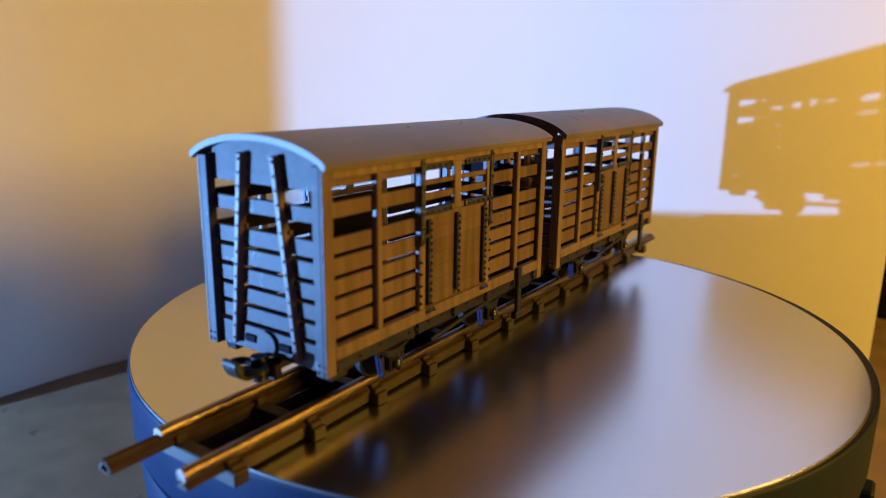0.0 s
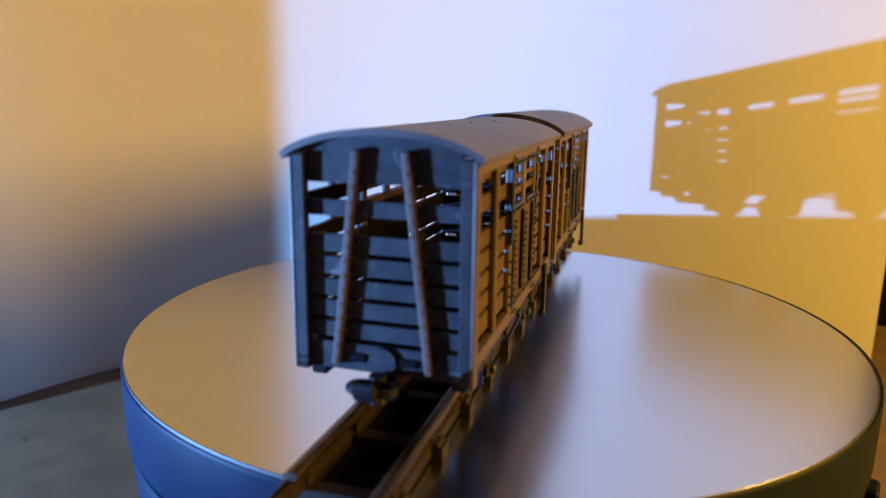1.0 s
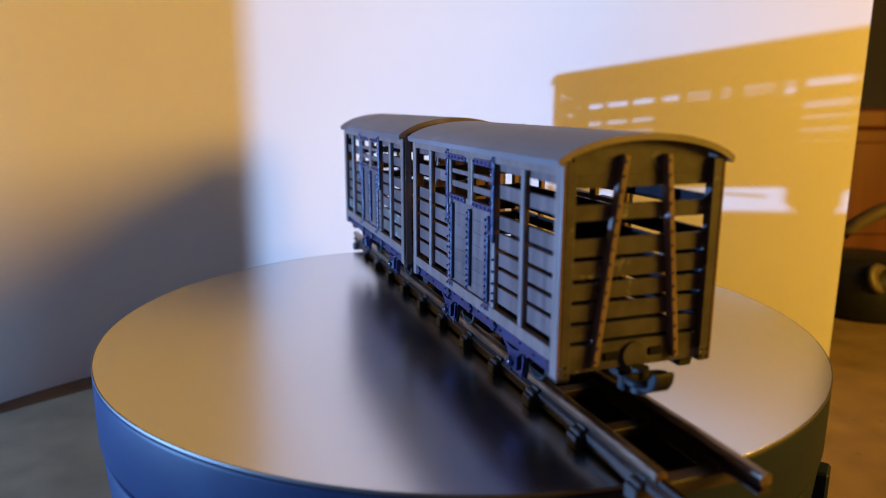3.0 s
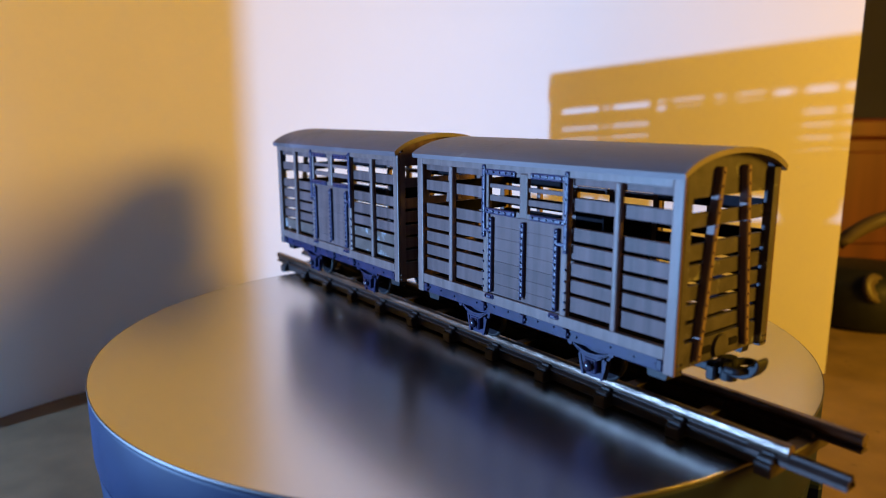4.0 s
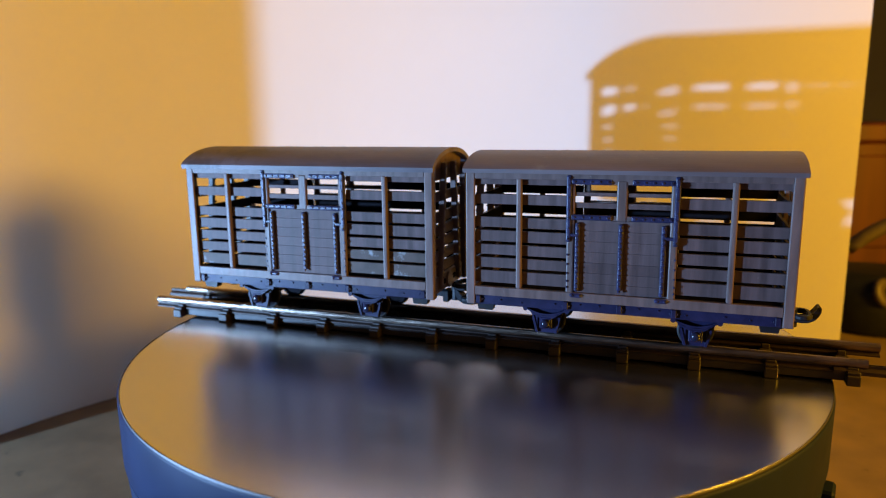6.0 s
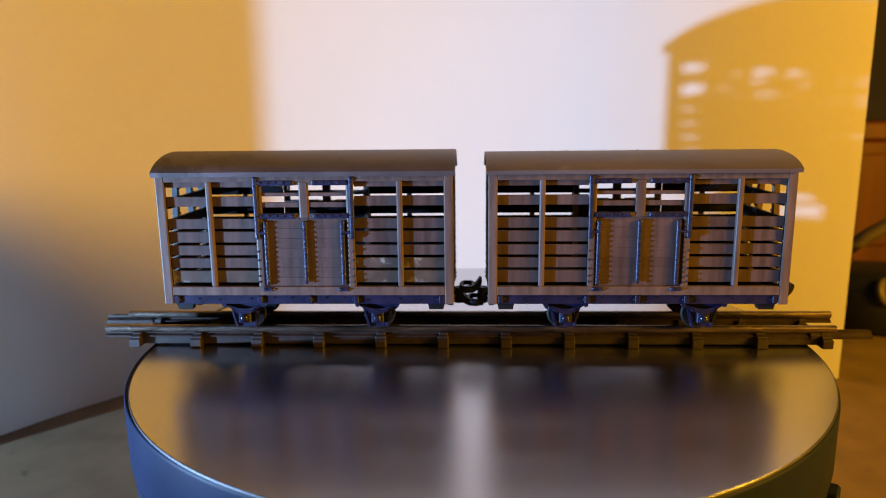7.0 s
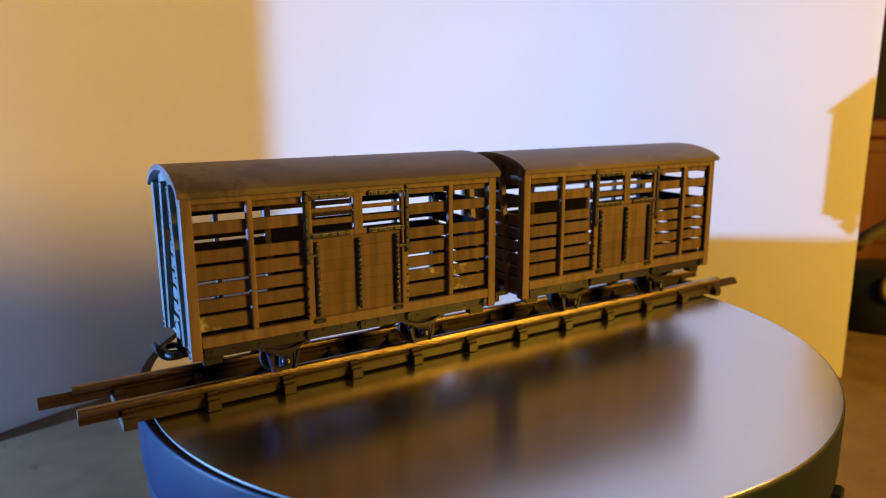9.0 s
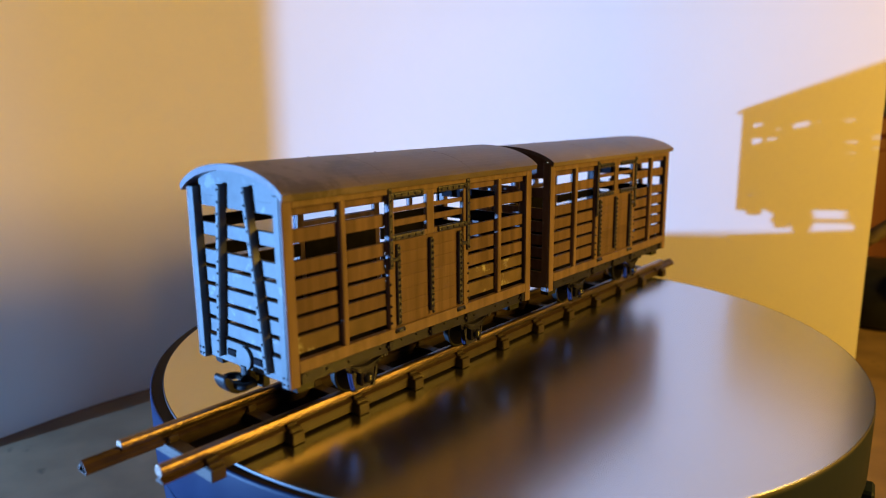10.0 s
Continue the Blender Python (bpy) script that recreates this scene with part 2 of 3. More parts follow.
# the aluminium disc is slightly oval and lies a little off the middle of the turning part
DR, LEAN = R - 0.25, math.radians(-37.4)
OVAL = Matrix.Translation((0.00165 * math.cos(LEAN), 0.00165 * math.sin(LEAN), 0)) @ Matrix.Rotation(LEAN, 4, "Z") @ Matrix.Diagonal(((R - 2.2) / DR, 1, 1, 1))
disc = part("disc", lathe(B(), [(0, -1.2), (DR - 0.34, -1.2), (DR - 0.3, -1.24), (DR - 0.3, -1.88), (0, -1.88)], 160), ALU, platter, "satin aluminium disc")
disc.matrix_basis = OVAL
edge = part("rim", lathe(B(), [(DR - 0.28, -1.88), (DR - 0.28, -1.25), (DR - 0.2, -1.16), (DR - 0.05, -1.26), (DR, -1.4), (DR, -1.88)], 160), RIMM, platter, "thin bright polished edge", smooth=True)
edge.matrix_basis = OVAL
part("lip", lathe(B(), [(R - 6, -1.94), (R - 0.75, -1.94), (R - 0.7, -2.4), (R - 6, -2.4)], 160), LIP, platter, "matte dark lip round the disc")
part("skirt", lathe(B(), [(R - 0.66, -4), (R - 0.66, -2.0), (R - 0.55, -1.9), (R - 0.35, -1.95), (R - 0.1, -2.3), (R, -3.0), (R - 0.1, -20.8), (R - 0.6, -21.6), (R - 8, -21.6)], 160), SIDE, platter, "satin blue side band", smooth=True)
part("base_body", lathe(B(), [(R - 6, -22.2), (R - 1.2, -22.2), (R - 0.7, -22.9), (R - 3.0, TZ + 14), (R - 6, TZ + 3), (R - 11, TZ + 0.2), (0, TZ + 0.2)], 160), BODY, turntable, "satin blue plastic base", smooth=True)

sw = box(B(), -2.2, 2.2, -4, 4, -6, 6, 0.8)
bmesh.ops.transform(sw, matrix=pose(101.0, -60.5, -31, 0, 0, -31), verts=sw.verts)
part("switch", sw, BODY, turntable, "small dark rocker switch")

# ---- the track ----
Y0 = 1.4
track = tagged(new("track"), "short straight piece of model railway track lying on the turntable", "model track")


def tie():
    bm = B()
    box(bm, -1.9, 1.9, -12.9, 12.9, 0.05, 3.2, 0.25)
    for s in (-1, 1):
        box(bm, -1.9, 1.9, s * 10.6 - 1.5, s * 10.6 + 1.5, 3.0, 4.2, 0.3)
        box(bm, -1.5, 1.5, s * 10.0 - 0.5, s * 10.0 + 0.5, 4.0, 5.0, 0.25)
        box(bm, -1.3, 1.3, s * 6.9 - 0.5, s * 6.9 + 0.5, 3.0, 4.8, 0.25)
    return bm


first = part("sleeper", tie(), TIE, track)
first.location = (-0.1217, Y0 * MM, 0)
for i in range(1, 12):
    again(first, pose((-121.7 + i * 22.16) * MM, Y0 * MM, 0))


def rail_section(y):
    return [(y - 1.5, 3.3), (y + 1.5, 3.3), (y + 1.5, 3.75), (y + 0.45, 4.3), (y + 0.45, 5.2), (y - 0.45, 5.2), (y - 0.45, 4.3), (y - 1.5, 3.75)]


def head_section(y):
    """The rounded running head of a rail."""
    half = [(0.9, 4.9), (1.2, 5.3), (1.35, 6.0), (1.32, 6.6), (1.15, 7.0), (0.85, 7.24), (0.45, 7.36)]
    return [(y + a, z) for a, z in half] + [(y - a, z) for a, z in half[::-1]]


for s, x0, x1 in ((-1, -133.5, 126), (1, -133.5, 133)):
    y = Y0 + s * 8.9
    rail = part("rail", prism(B(), rail_section(y), "x", x0, x1), RUST, track, "tarnished brown rail with a worn bright head")
    part("rail_head", prism(B(), head_section(y), "x", x0, x1), RAIL, rail, "worn dull metal running head")
    part("rail_web", box(B(), -123, 123, y - 1.3, y + 1.3, 0.7, 3.28, 0.2), TIE, track, "dark plastic strip under the rail")
# added black plate that covers the disc between the rails
part("track_bed", box(B(), -122.5, 122.5, Y0 - 7.55, Y0 + 7.55, 0.06, 0.9, 0.1), DARK_MATTE, track, "dark strip between the rails")
for s, x0, x1 in ((-1, 117, 138), (1, -142, -124)):
    y = Y0 + s * 8.9
    bm = B()
    prism(bm, [(y - 1.9, 3.0), (y + 1.9, 3.0), (y + 1.9, 4.1), (y + 0.7, 5.0), (y + 0.7, 5.8), (y + 0.46, 5.8), (y + 0.46, 4.5), (y + 1.5, 3.9), (y + 1.5, 3.25), (y - 1.5, 3.25), (y - 1.5, 3.9), (y - 0.46, 4.5), (y - 0.46, 5.8), (y - 0.7, 5.8), (y - 0.7, 5.0), (y - 1.9, 4.1)], "x", x0, x1)
    part("rail_joiner", bm, RUST, track, "folded metal rail joiner")

# ---- the wagons ----
HL, HW = 49.6, 19.5
ZB, ZT = 17.9, 62.85
XA, XB = 4.8 + HL, -6.86 - HL


def d(v):
    """Height from a depth below the eaves."""
    return ZT - v


SLATS = [(8.0, 11.7), (15.5, 19.3), (19.9, 24.0), (24.6, 28.4), (29.0, 32.8), (33.4, 37.9)]
END_SLATS = [(8.9, 12.6), (15.9, 20.0), (20.6, 24.7), (25.3, 29.2), (29.8, 33.7), (34.3, 38.1)]


def make_wagon():
    w = tagged(new("cattle_wagon"), "weathered brown-grey slatted model cattle wagon on the track", "model wagon", "two coupled cattle wagons")
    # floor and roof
    # the floor's black stands for the shade inside the body
    part("floor_board", box(B(), -HL + 2.4, HL - 2.4, -HW + 2.4, HW - 2.4, ZB + 3.6, ZB + 5.0), DARK_MATTE, w, "floor inside, blackened as shade")
    rise, half = 5.0, HW + 1.5
    arc = [(half * math.sin(a), ZT + 0.25 + rise * (math.cos(a) - math.cos(1.15)) / (1 - math.cos(1.15))) for a in np.linspace(-1.15, 1.15, 25)]
    sc = half / arc[-1][0]
    top = [(y * sc, z) for y, z in arc]
    low = [(y * sc * 0.985, z - 1.3) for y, z in arc[::-1]]
    part("roof", prism(B(), top + low, "x", -HL - 0.7, HL + 0.7), ROOF, w, "arched sooty dark grey roof")
    for x in (-16.5, 16.8):
        rib = B()
        prism(rib, [(y * 1.0, z + 0.025) for y, z in top] + [(y, z - 0.2) for y, z in top[::-1]], "x", x - 0.25, x + 0.25)
        part("roof_seam", rib, ROOF, w)
    for x, y in ((-21.0, 6.0), (4.0, 6.0)):
        nub = B()
        cyl(nub, 0.4, 0.28, 0.8, pose(x, y, ZT + 4.75), 10)
        part("roof_nub", nub, ROOF, w)
    # corner posts
    for sx in (-1, 1):
        for sy in (-1, 1):
            bm = B()
            x0, x1 = sorted((sx * HL, sx * (HL - 3.0)))
            y0, y1 = sorted((sy * HW, sy * (HW - 0.9)))
            box(bm, x0, x1, y0, y1, ZB, ZT - 0.1, 0.35, None, 2)
            part("corner_post", bm, FRAME, w)
            bm = B()
            x0, x1 = sorted((sx * HL, sx * (HL - 2.3)))
            y0, y1 = sorted((sy * (HW - 0.88), sy * (HW - 3.2)))
            box(bm, x0, x1, y0, y1, ZB, ZT - 0.1, 0.15)
            for z in (ZB + 1.0, ZB + 2.6):
                stud(bm, sx * (HL + 0.15), sy * (HW - 1.0), z, "x" if sx > 0 else "-x", 0.35, 0.4)
                stud(bm, sx * (HL + 0.15), sy * (HW - 2.4), z, "x" if sx > 0 else "-x", 0.35, 0.4)
            part("end_post", bm, FRAME, w)
    # sides
    for sy in (-1, 1):
        ax = "y" if sy > 0 else "-y"

        def yy(a, b):
            return sorted((sy * a, sy * b))
        fy, ry = yy(HW - 1.1, HW), yy(HW - 2.6, HW - 1.5)
        part("top_rail", box(B(), -HL + 3.0, HL - 3.0, *yy(HW - 1.4, HW - 0.1), d(3.0), d(0.2), 0.12), FRAME, w)
        part("bottom_rail", box(B(), -HL + 3.0, HL - 3.0, *yy(HW - 1.8, HW - 0.05), d(41.7), d(38.7), 0.15), FRAME, w)
        sole = box(B(), -HL + 3.1, HL - 3.1, *yy(HW - 2.2, HW - 1.0), d(45.0), d(41.75), 0.12)
        for x in (-44, -38, -31, -20, -12, -6, 6, 12, 20, 31, 38, 44):
            stud(sole, x, sy * (HW - 0.85), d(42.7 + (x % 3) * 0.4), ax, 0.36, 0.5)
        solebar = part("solebar", sole, IRON, w, "black riveted iron underframe beam")
        for x in (-45.5, -16.5, 0.3, 16.5, 45.5):
            part("bracket", box(box(B(), x - 0.8, x + 0.8, *yy(HW - 1.0, HW - 0.1), d(44.6), d(41.9), 0.2), x - 1.3, x + 1.3, *yy(HW - 1.0, HW - 0.35), d(43.7), d(42.9), 0.15), IRON, solebar)
        for x0, x1 in ((-HL + 2.8, -32.0 + 15.2), (16.8, HL - 2.8)):
            part("top_board", box(B(), x0, x1, *ry, d(4.9), d(0.4), 0.1), GREY, w)
        for x0, x1 in ((-HL + 2.8, -16.7), (16.7, HL - 2.8)):
            for a, b in SLATS:
                bm = box(B(), x0, x1, *ry, d(b - 0.4), d(a), 0.12)
                slat = part("slat", bm, GREY, w)
                # black strip behind the slat, the inside shade put into colour
                part("inner_face", box(B(), x0, x1, *yy(HW - 2.75, HW - 2.63), d(b - 0.45), d(a + 0.05)), DARK_MATTE, slat, "inner face blackened as shade")
        for x in (-31.9, 31.9):
            part("post", box(B(), x - 0.95, x + 0.95, *yy(HW - 1.7, HW + 0.1), d(38.8), d(2.6), 0.6, None, 3), FRAME, w)
        # door
        frame_ = box(box(B(), -16.6, -14.2, *yy(HW - 1.9, HW - 0.2), d(39.0), d(2.9), 0.5, None, 2), 14.2, 16.6, *yy(HW - 1.9, HW - 0.2), d(39.0), d(2.9), 0.5, None, 2)
        box(frame_, -16.6, 16.6, *yy(HW - 1.7, HW - 0.5), d(15.2), d(13.8))
        box(frame_, -16.6, 16.6, *yy(HW - 1.7, HW - 0.5), d(4.2), d(2.9))
        door = part("door", frame_, FRAME, w, "slatted upper hatch over a planked lower door")
        part("door_mullion", box(B(), -1.6, 1.6, *yy(HW - 1.8, HW - 0.3), d(15.4), d(2.9), 0.5, None, 2), FRAME, door)
        for x0, x1 in ((-14.3, -1.5), (1.5, 14.3)):
            for a, b in ((6.7, 7.9), (9.9, 11.6)):
                part("bar", box(B(), x0, x1, *yy(HW - 1.5, HW - 0.8), d(b), d(a), 0.1), GREY, door)
            for a, b in ((2.5, 4.3), (13.6, 15.3)):
                s0, s1 = (x0 - 1.2, x1 - 1.4) if x0 < 0 else (x0 + 1.4, x1 + 1.2)
                bm = box(B(), s0, s1, *yy(HW - 1.2, HW + 0.2), d(b), d(a), 0.5, None, 3)
                for k in range(5):
                    stud(bm, s0 + 1.2 + k * (s1 - s0 - 2.4) / 4, sy * (HW + 0.3), d((a + b) / 2), ax, 0.5, 0.5)
                part("hinge_strap", bm, STRAP, door, "black riveted strap")
        for k in range(7):
            a = 15.4 + k * 3.37
            part("plank", box(B(), -14.25, 14.25, *yy(HW - 1.9, HW - 0.95), d(a + 3.345), d(a), 0.05), GREY, door)
        # black sheet behind the door planks, painted as inside shade
        part("inner_lining", box(B(), -14.25, 14.25, *yy(HW - 2.1, HW - 1.93), d(38.9), d(15.5)), DARK_MATTE, w, "inner face of the door, blackened as shade")
        for x in (-13.2, 0.0, 12.6):
            bm = box(B(), x - 0.75, x + 0.75, *yy(HW - 1.0, HW + 0.25), d(38.3 if x else 37.2), d(16.2), 0.52, None, 3)
            n = 13
            for k in range(n):
                stud(bm, x, sy * (HW + 0.4), d(17.2 + k * 20.2 / (n - 1)), ax, 0.5, 0.5)
            part("door_strap", bm, STRAP, door, "black riveted upright strap")
            if x:
                foot = box(B(), x - 2.0, x + 2.0, *yy(HW - 0.6, HW + 0.5), d(40.2), d(38.8), 0.45)
                stud(foot, x - 1.1, sy * (HW + 0.6), d(39.5), ax, 0.45, 0.5)
                stud(foot, x + 1.1, sy * (HW + 0.6), d(39.5), ax, 0.45, 0.5)
                part("door_foot", foot, STRAP, door, "black bolt plate")
        for x in (-16.0, 16.0):
            bm = box(B(), x - 0.8, x + 0.8, *yy(HW - 0.8, HW + 0.4), d(22.4), d(1.4), 0.5, None, 3)
            for z in (2.4, 4.6, 8.5, 12.5, 14.6, 18.0, 21.4):
                stud(bm, x, sy * (HW + 0.5), d(z), ax, 0.45, 0.5)
            part("door_runner", bm, STRAP, door, "black upright bolt runner")
            bm = box(B(), *sorted((x, x * 0.8)), *yy(HW - 0.6, HW + 0.3), d(20.6), d(19.6), 0.2)
            part("latch", bm, STRAP, door, "black door latch")
            bm = B()
            for z in (26.5, 29.5, 32.5, 35.0, 37.0):
                stud(bm, x * 1.01, sy * (HW - 0.05), d(z), ax, 0.42, 0.5)
            part("bolt_row", bm, STRAP, door)
        for x0, x1 in ((-HL + 3.0, -HL + 9.0), (HL - 9.0, HL - 3.0)):
            blk = prism(B(), [(x0, 18.0), (x1, 18.0), (x1 - 0.6, 15.6), (x0 + 0.6, 15.6)], "y", *yy(HW - 5.4, HW - 2.3))
            part("end_block", blk, BLACK, solebar)
        # axle guards with springs
        for x in (-23.2, 23.2):
            bm = B()
            prism(bm, [(x - 7.0, 17.9), (x - 5.8, 16.4), (x - 4.9, 14.6), (x - 4.4, 12.0), (x - 3.6, 8.9), (x + 3.6, 8.9), (x + 4.4, 12.0), (x + 4.9, 14.6), (x + 5.8, 16.4), (x + 7.0, 17.9)], "y", *yy(HW - 5.2, HW - 4.4))
            box(bm, x - 2.1, x + 2.1, *yy(HW - 5.0, HW - 2.6), 10.4, 14.6, 0.4)
            box(bm, x - 1.4, x + 1.4, *yy(HW - 2.7, HW - 2.2), 11.0, 13.9, 0.2)
            for e in (-3.3, 3.3):
                box(bm, x + e - 0.5, x + e + 0.5, *yy(HW - 4.5, HW - 3.9), 9.2, 15.2, 0.15)
            guard = part("axle_guard", bm, IRON, w, "black axle guard and axle box")
            cap = lathe(B(), [(0, 0.9), (0.7, 0.8), (1.2, 0.5), (1.45, 0.0), (1.45, -0.6), (0, -0.6)], 20)
            bmesh.ops.transform(cap, matrix=pose(x, sy * (HW - 2.0), 12.4, -90 * sy, 0, 0), verts=cap.verts)
            part("axle_cap", cap, GLOSS, guard, "glossy domed axle cap", smooth=True)
            for e in (-1, 1):
                lug = B()
                prism(lug, [(x + e * 3.4, 9.0), (x + e * 4.2, 11.8), (x + e * 4.7, 14.4), (x + e * 4.1, 14.5), (x + e * 3.4, 11.8), (x + e * 2.7, 9.0)], "y", *yy(HW - 4.4, HW - 3.6))
                part("guard_flange", lug, IRON, guard)
            sp = B()
            for k, hl in enumerate((6.6, 5.4, 4.2)):
                pts = [(x + hl * u, 17.5 - k * 0.7 - 1.9 * (1 - u * u)) for u in np.linspace(-1, 1, 9)]
                prism(sp, pts + [(px, pz - 0.6) for px, pz in pts[::-1]], "y", *yy(HW - 4.3, HW - 2.8))
            part("leaf_spring", sp, IRON, guard)
            for e in (-6.8, 6.8):
                hg = B()
                cyl(hg, 0.8, 0.8, 1.8, pose(x + e, sy * (HW - 3.4), 17.1, 90, 0, 0), 10)
                part("spring_hanger", hg, IRON, guard)
    # ends
    for sx in (-1, 1):
        ax = "x" if sx > 0 else "-x"

        def xx(a, b):
            return sorted((sx * a, sx * b))
        ar = [(y, z) for y, z in [(yv * 0.915, zv - 1.0) for yv, zv in top]]
        gable = [(-HW + 3.0, d(5.6))] + [(max(-HW + 3.0, min(HW - 3.0, y)), z) for y, z in ar if abs(y) <= HW - 3.0] + [(HW - 3.0, d(5.6))]
        gx = xx(HL - 2.8, HL - 1.7)
        g = prism(B(), gable, "x", *gx)
        box(g, *xx(HL - 1.72, HL - 1.6), -HW + 3.2, HW - 3.2, d(3.1), d(2.95))
        part("gable_board", g, GREY, w)
        for a, b in END_SLATS:
            slat = part("end_slat", box(B(), *gx, -HW + 2.9, HW - 2.9, d(b - 0.3), d(a + 0.1), 0.12), GREY, w)
            # black strip behind the end slat, again shade as colour
            part("inner_face", box(B(), *xx(HL - 2.95, HL - 2.83), -HW + 2.9, HW - 2.9, d(b - 0.35), d(a + 0.15)), DARK_MATTE, slat, "inner face blackened as shade")
        part("end_rail", box(B(), *xx(HL - 2.8, HL - 1.4), -HW + 2.9, HW - 2.9, d(44.6), d(38.7), 0.15), FRAME, w)
        for sy in (-1, 1):
            ang = math.degrees(math.atan2(5.0, 43.5))
            m = pose(sx * (HL - 1.05), sy * 7.6, (d(-1.2) + d(43.0)) / 2 - 0.2, sy * ang, 0, 0)
            bm = box(B(), -1.15, 1.15, -0.8, 0.8, -22.3, 22.3, 0.3, m)
            for k in range(15):
                p = m @ Vector((sx * 1.25, 0.0, -21 + k * 3.0))
                stud(bm, p.x, p.y, p.z, ax, 0.42, 0.4)
                q = m @ Vector((-sx * 0.8, 1.1, -21 + k * 3.0))
                box(bm, q.x - 0.35, q.x + 0.35, q.y - 0.4, q.y + 0.4, q.z - 0.4, q.z + 0.4)
            part("end_stanchion", bm, FRAME, w, "leaning riveted upright")
            bl = B()
            # flat black plate stands in for the shade of a recessed slot
            box(bl, *xx(HL - 1.6, HL - 0.9), sy * 5.6 - 1.9, sy * 5.6 + 1.9, ZB + 2.4, ZB + 4.3, 0.3)
            part("end_bolt", bl, DARK_MATTE, w, "dark plate in place of a shaded slot")
        pl = B()
        cyl(pl, 3.0, 2.9, 1.0, pose(sx * (HL - 1.1), 0, ZB + 3.2, 0, 90, 0), 28)
        part("buffer_plate", pl, FRAME, w, "plain round plate")
        # coupler
        cp = B()
        box(cp, *xx(HL - 8, HL + 1.6), -1.6, 1.6, 14.6, 16.9, 0.4)
        box(cp, *xx(HL - 2.8, HL - 0.4), -2.8, 2.8, 12.9, 17.2, 0.4)
        cyl(cp, 2.0, 1.8, 5.6, pose(sx * (HL + 1.6), 0, 16.4), 18)
        coupler = part("coupler", cp, BLACK, w, "black plastic hook coupling")
        loop = B()
        ring_plate(loop, sx * (HL + 4.6), 0.0, 3.0, 5.4, 1.3, 15.0, 16.6)
        part("coupler_bar", loop, BLACK, coupler)
        hk = B()
        reach = [(1.2, 13.9), (4.0, 13.4), (6.6, 13.6), (8.4, 14.6), (9.5, 16.2), (9.9, 17.6), (9.8, 18.7), (8.9, 18.9), (8.5, 18.1), (8.0, 16.9), (6.8, 15.7), (5.0, 15.0), (2.8, 14.95), (1.2, 15.1)]
        prism(hk, [(sx * (HL + a), z) for a, z in reach], "y", -2.3, 2.3)
        bmesh.ops.bevel(hk, geom=list(hk.edges), offset=0.25, segments=1, affect="EDGES")
        part("coupler_hook", hk, BLACK, coupler, "black upturned hook")
    # wheels
    for x in (-23.2, 23.2):
        axle = B()
        cyl(axle, 0.9, 0.9, 27, pose(x, 0, 12.3, 90, 0, 0), 12)
        ax_ob = part("axle", axle, IRON, w)
        for sy in (-1, 1):
            wh = B()
            m = pose(x, sy * 8.5, 12.3, 90 * sy, 0, 0)
            prof = lathe(B(), [(0, 0.6), (1.6, 0.9), (1.8, 0.2), (3.9, 0.0), (4.1, 0.8), (4.75, 0.8), (4.8, -0.9), (5.5, -1.1), (5.4, -1.6), (0, -1.6)], 32)
            me = bpy.data.meshes.new("tmp")
            prof.to_mesh(me)
            prof.free()
            wh.from_mesh(me)
            bpy.data.meshes.remove(me)
            bmesh.ops.transform(wh, matrix=m, verts=wh.verts)
            wheel = part("wheel", wh, DARK_MATTE, w, "dark flanged wheel")
            ty = lathe(B(), [(4.82, 0.8), (4.9, 0.8), (4.95, -0.9), (5.6, -1.1), (5.55, -1.7), (4.82, -1.7)], 32)
            bmesh.ops.transform(ty, matrix=m, verts=ty.verts)
            part("tyre", ty, WHEEL, wheel, "dark metal tyre", smooth=True)
    # underframe and brake lever
    for y in (-7.5, 7.5):
        part("underframe_beam", box(B(), -HL + 4, HL - 4, y - 0.9, y + 0.9, ZB + 0.3, ZB + 3.6, 0.15), IRON, w)
    for x in (-10.5, 10.5, 0.0):
        part("cross_member", box(B(), x - 1.0, x + 1.0, -HW + 2.4, HW - 2.4, ZB + 0.6, ZB + 3.6, 0.15), IRON, w)
    lv = B()
    m = pose(0, HW - 1.6, 15.4, 0, 6.0, 0)
    box(lv, -30, 10, -0.35, 0.35, -0.5, 0.5, 0.1, m)
    lever = part("brake_lever", lv, IRON, w, "black brake lever along the underframe")
    gd = box(B(), -33.6, -31.4, HW + 0.2, HW + 1.5, 9.0, 25.0, 0.25)
    box(gd, -35.0, -30.6, HW - 0.4, HW + 1.6, 8.8, 11.0, 0.3)
    part("lever_guard", gd, IRON, lever, "upright black lever guard")
    return w


wagon_a = make_wagon()
wagon_b = copy_thing(wagon_a, pose(XB * MM, Y0 * MM, 0))

tagged(wagon_b, "brown-grey slatted model cattle wagon with one paler end")
# the outer end of this wagon takes a paler, bluer tone
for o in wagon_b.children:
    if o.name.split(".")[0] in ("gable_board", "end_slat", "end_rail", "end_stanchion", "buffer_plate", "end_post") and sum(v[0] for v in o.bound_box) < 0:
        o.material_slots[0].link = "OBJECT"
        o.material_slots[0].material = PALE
        o["label"] = "end in a paler tone"
for o in wagon_b.children:
    c = [sum(v[i] for v in o.bound_box) / 8 for i in range(3)]
    if o.name.split(".")[0] == "slat" and c[1] < 0 and (c[0] > 0 and c[2] * 1000 < 35 or c[0] < 0 and c[2] * 1000 < 28):
        o.material_slots[0].link = "OBJECT"
        o.material_slots[0].material = PATCHY
        o["label"] = "slat with white residue"

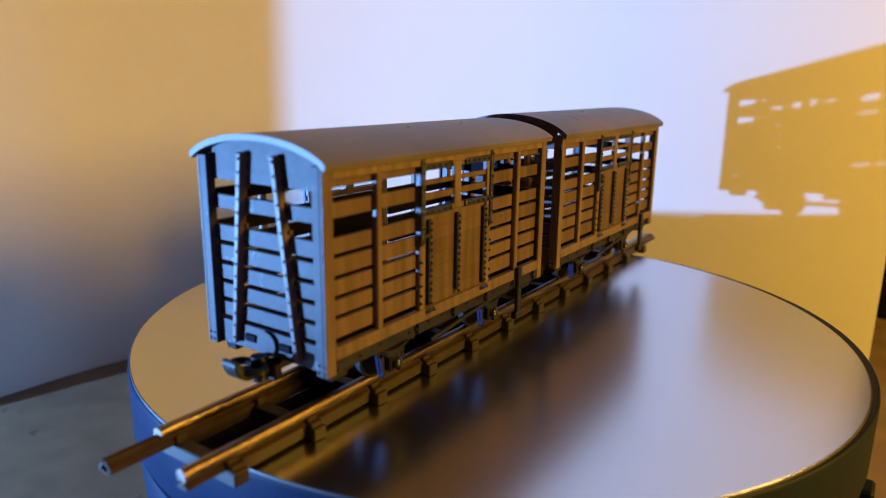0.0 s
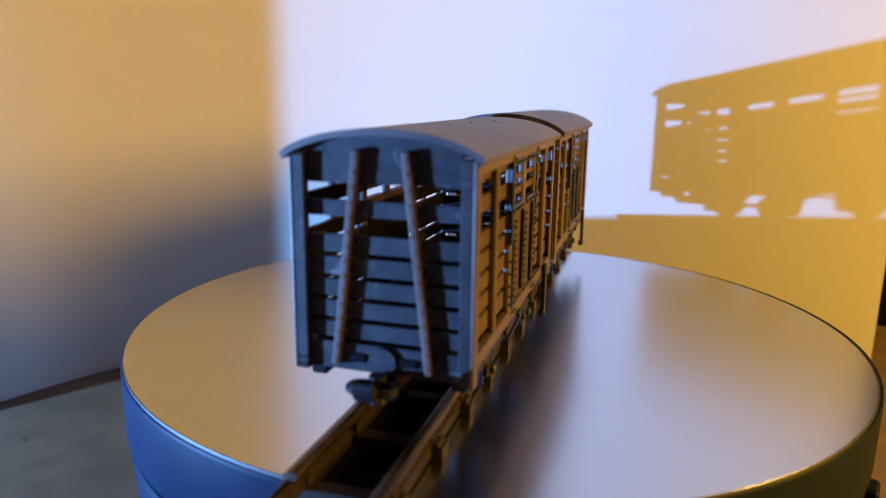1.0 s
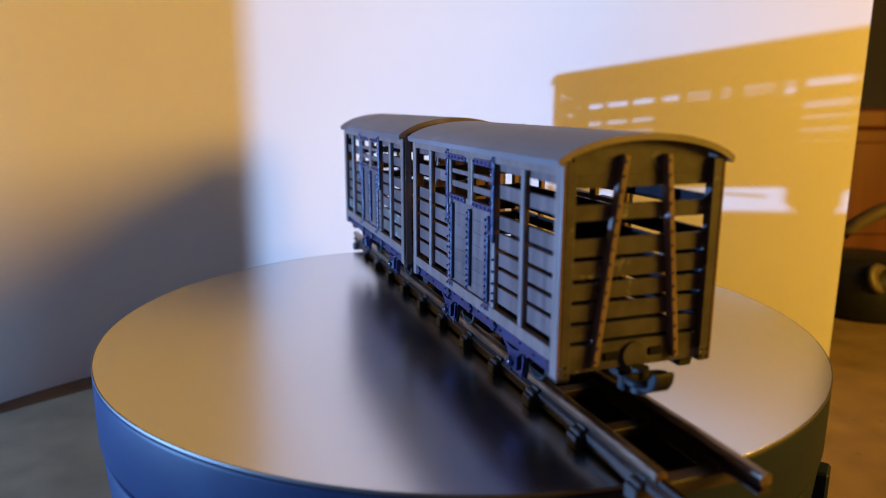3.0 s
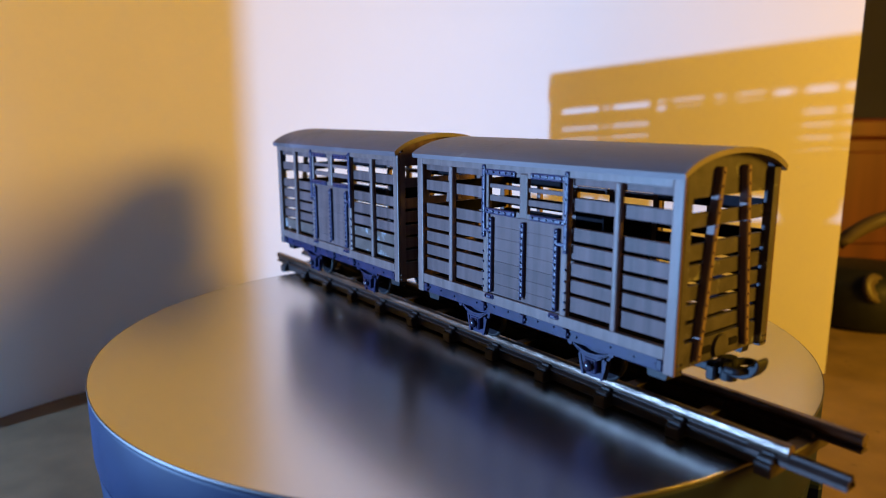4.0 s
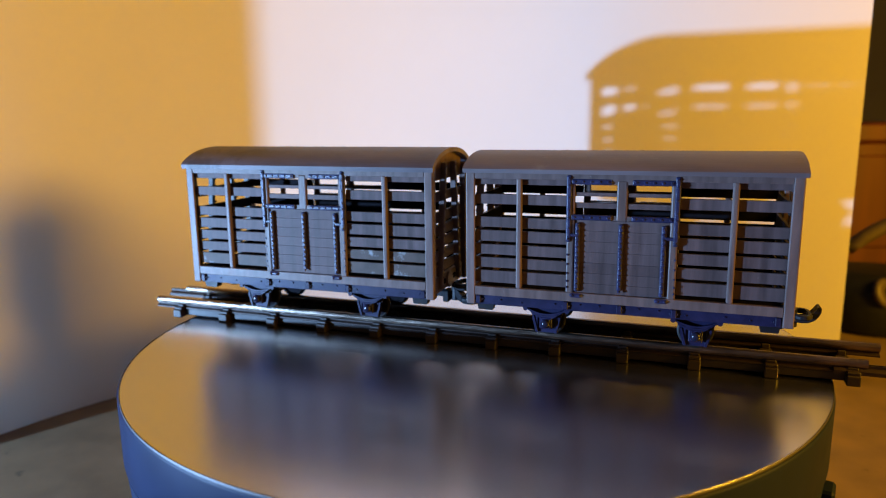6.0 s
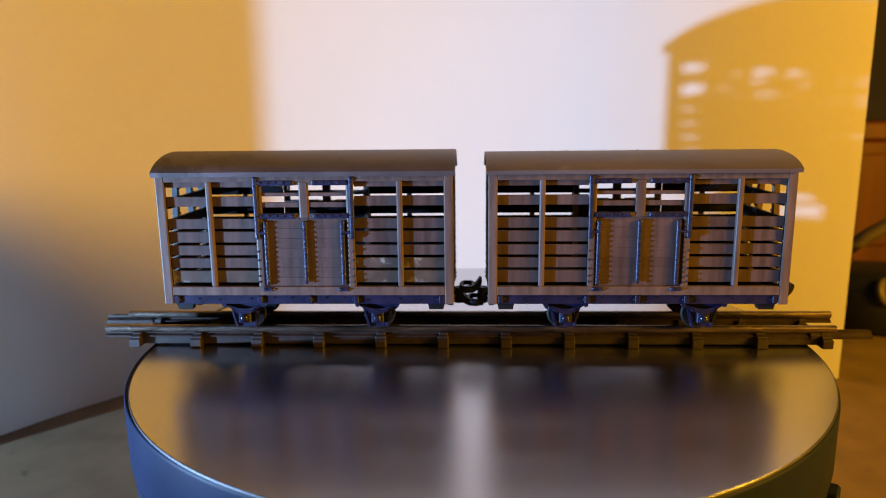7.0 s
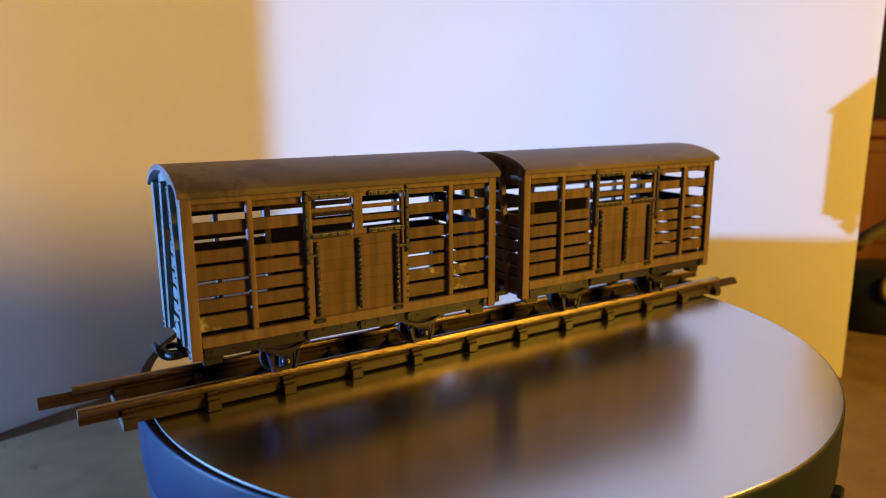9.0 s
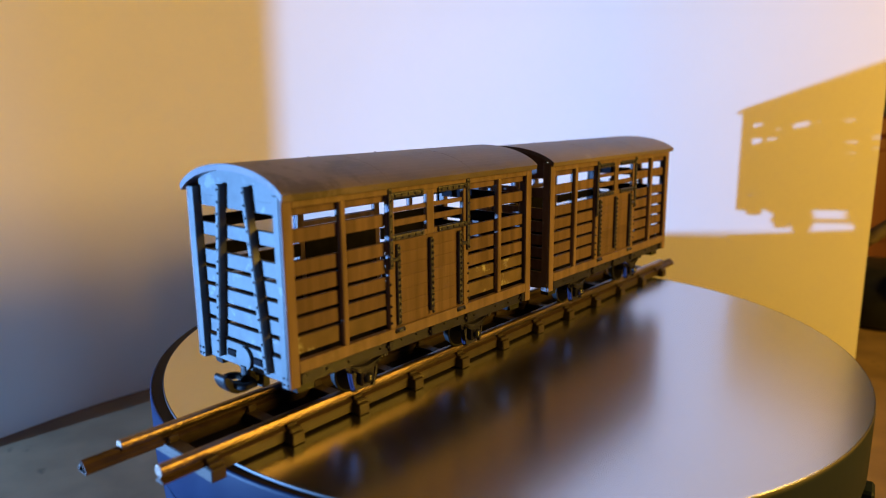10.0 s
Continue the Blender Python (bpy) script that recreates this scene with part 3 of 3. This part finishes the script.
# white specks over a base tone darker than this wagon's other boards
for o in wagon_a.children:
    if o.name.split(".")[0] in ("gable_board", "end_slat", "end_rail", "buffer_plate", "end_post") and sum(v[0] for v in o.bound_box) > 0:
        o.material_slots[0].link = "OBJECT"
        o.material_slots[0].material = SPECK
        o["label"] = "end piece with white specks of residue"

for o in wagon_a.children:
    if o.name.split(".")[0] in ("roof", "roof_seam"):
        o.material_slots[0].link = "OBJECT"
        o.material_slots[0].material = WORN_ROOF
        o["label"] = "scuffed grey arched roof"

# the pale end's coupling is pushed further in
for o in wagon_b.children:
    if o.name.split(".")[0] == "coupler" and sum(v[0] for v in o.bound_box) < 0:
        o.location.x += 0.0035

# the two middle couplings engage at different heights
def lift_coupling(wagon, end, up):
    for o in wagon.children:
        if o.name.split(".")[0] == "coupler" and sum(v[0] for v in o.bound_box) * end > 0:
            for c in o.children:
                c.location.z += up * MM


lift_coupling(wagon_b, 1, 3.9)
lift_coupling(wagon_a, -1, -1.0)
lift_coupling(wagon_a, 1, 1.8)

# this wagon's roof sits a little prouder
for o in wagon_b.children:
    kind = o.name.split(".")[0]
    if kind in ("roof", "roof_seam", "roof_nub"):
        o.scale.z = 1.18
        o.location.z -= ZT * MM * 0.18
    elif kind == "gable_board":
        o.location.z += 0.0008

# ---- things behind the backdrop ----


def tube(bm, pts, r, seg=10):
    """A round bar along a row of points."""
    rings = []
    for i, p in enumerate(pts):
        q = (Vector(pts[min(i + 1, len(pts) - 1)]) - Vector(pts[max(i - 1, 0)])).normalized()
        a = q.orthogonal().normalized()
        b = q.cross(a)
        rings.append([bm.verts.new(Vector(p) + (a * math.cos(2 * math.pi * k / seg) + b * math.sin(2 * math.pi * k / seg)) * r) for k in range(seg)])
    for a, b in zip(rings, rings[1:]):
        for k in range(seg):
            bm.faces.new((a[k], a[(k + 1) % seg], b[(k + 1) % seg], b[k]))
    bm.faces.new(rings[0])
    bm.faces.new(rings[-1][::-1])
    return bm


phones = tagged(new("headphones"), "black headphones with a pale curved band on the table", "headphones")
part("earcup", lathe(B(), [(0, TZ + 0.3), (38, TZ + 0.3), (42, TZ + 4), (43, TZ + 26), (38, TZ + 36), (20, TZ + 39), (0, TZ + 39)], 40), BLACK, phones, smooth=True).location = (0.285, 0.232, 0)
arch = [(262 + 75 * k / 16, 226 - 8 * math.sin(k / 16 * 3.14), -34 + 42 * math.sin(0.55 + k / 16 * 2.2)) for k in range(17)]
part("headband", tube(B(), arch, 5.0), CABLE, phones, "pale curved headband", smooth=True)
ring = lathe(B(), [(3, 0), (9, 0), (10, 2), (9, 4), (3, 4), (3, 0)], 24)
bmesh.ops.transform(ring, matrix=pose(271, 197, -36, 70, 0, 25), verts=ring.verts)
part("ear_pad", ring, CABLE, phones, "pale padded ring", smooth=True)

chest = tagged(new("wooden_box"), "red-brown wooden box standing on the table", "box")
part("box_body", box(B(), 285, 640, 420, 560, TZ + 0.3, 52, 2), WOOD, chest)
part("box_lid", box(B(), 281, 644, 416, 564, 52.2, 70, 2.5), WOOD, chest)
part("front_panel", box(B(), 300, 625, 416.5, 419.8, TZ + 18, 40, 1.5), WOOD, chest)


# ---- turning ----


def turned(t):
    return -121.37 + 17.2 * t


def motions():
    beats = [i * 0.25 for i in range(41)]
    walk(platter, [(t, pose(0, 0, 0.0012, 0, 0, turned(t))) for t in beats])
    walk(track, [(t, pose(0, 0, 0, 0, 0, turned(t))) for t in beats])
    for ob, x in ((wagon_a, XA), (wagon_b, XB)):
        rows = []
        for t in beats:
            a = radians(turned(t))
            lx, ly = x * MM, Y0 * MM
            rows.append((t, pose(lx * math.cos(a) - ly * math.sin(a), lx * math.sin(a) + ly * math.cos(a), 0, 0, 0, turned(t))))
        walk(ob, rows)


motions()
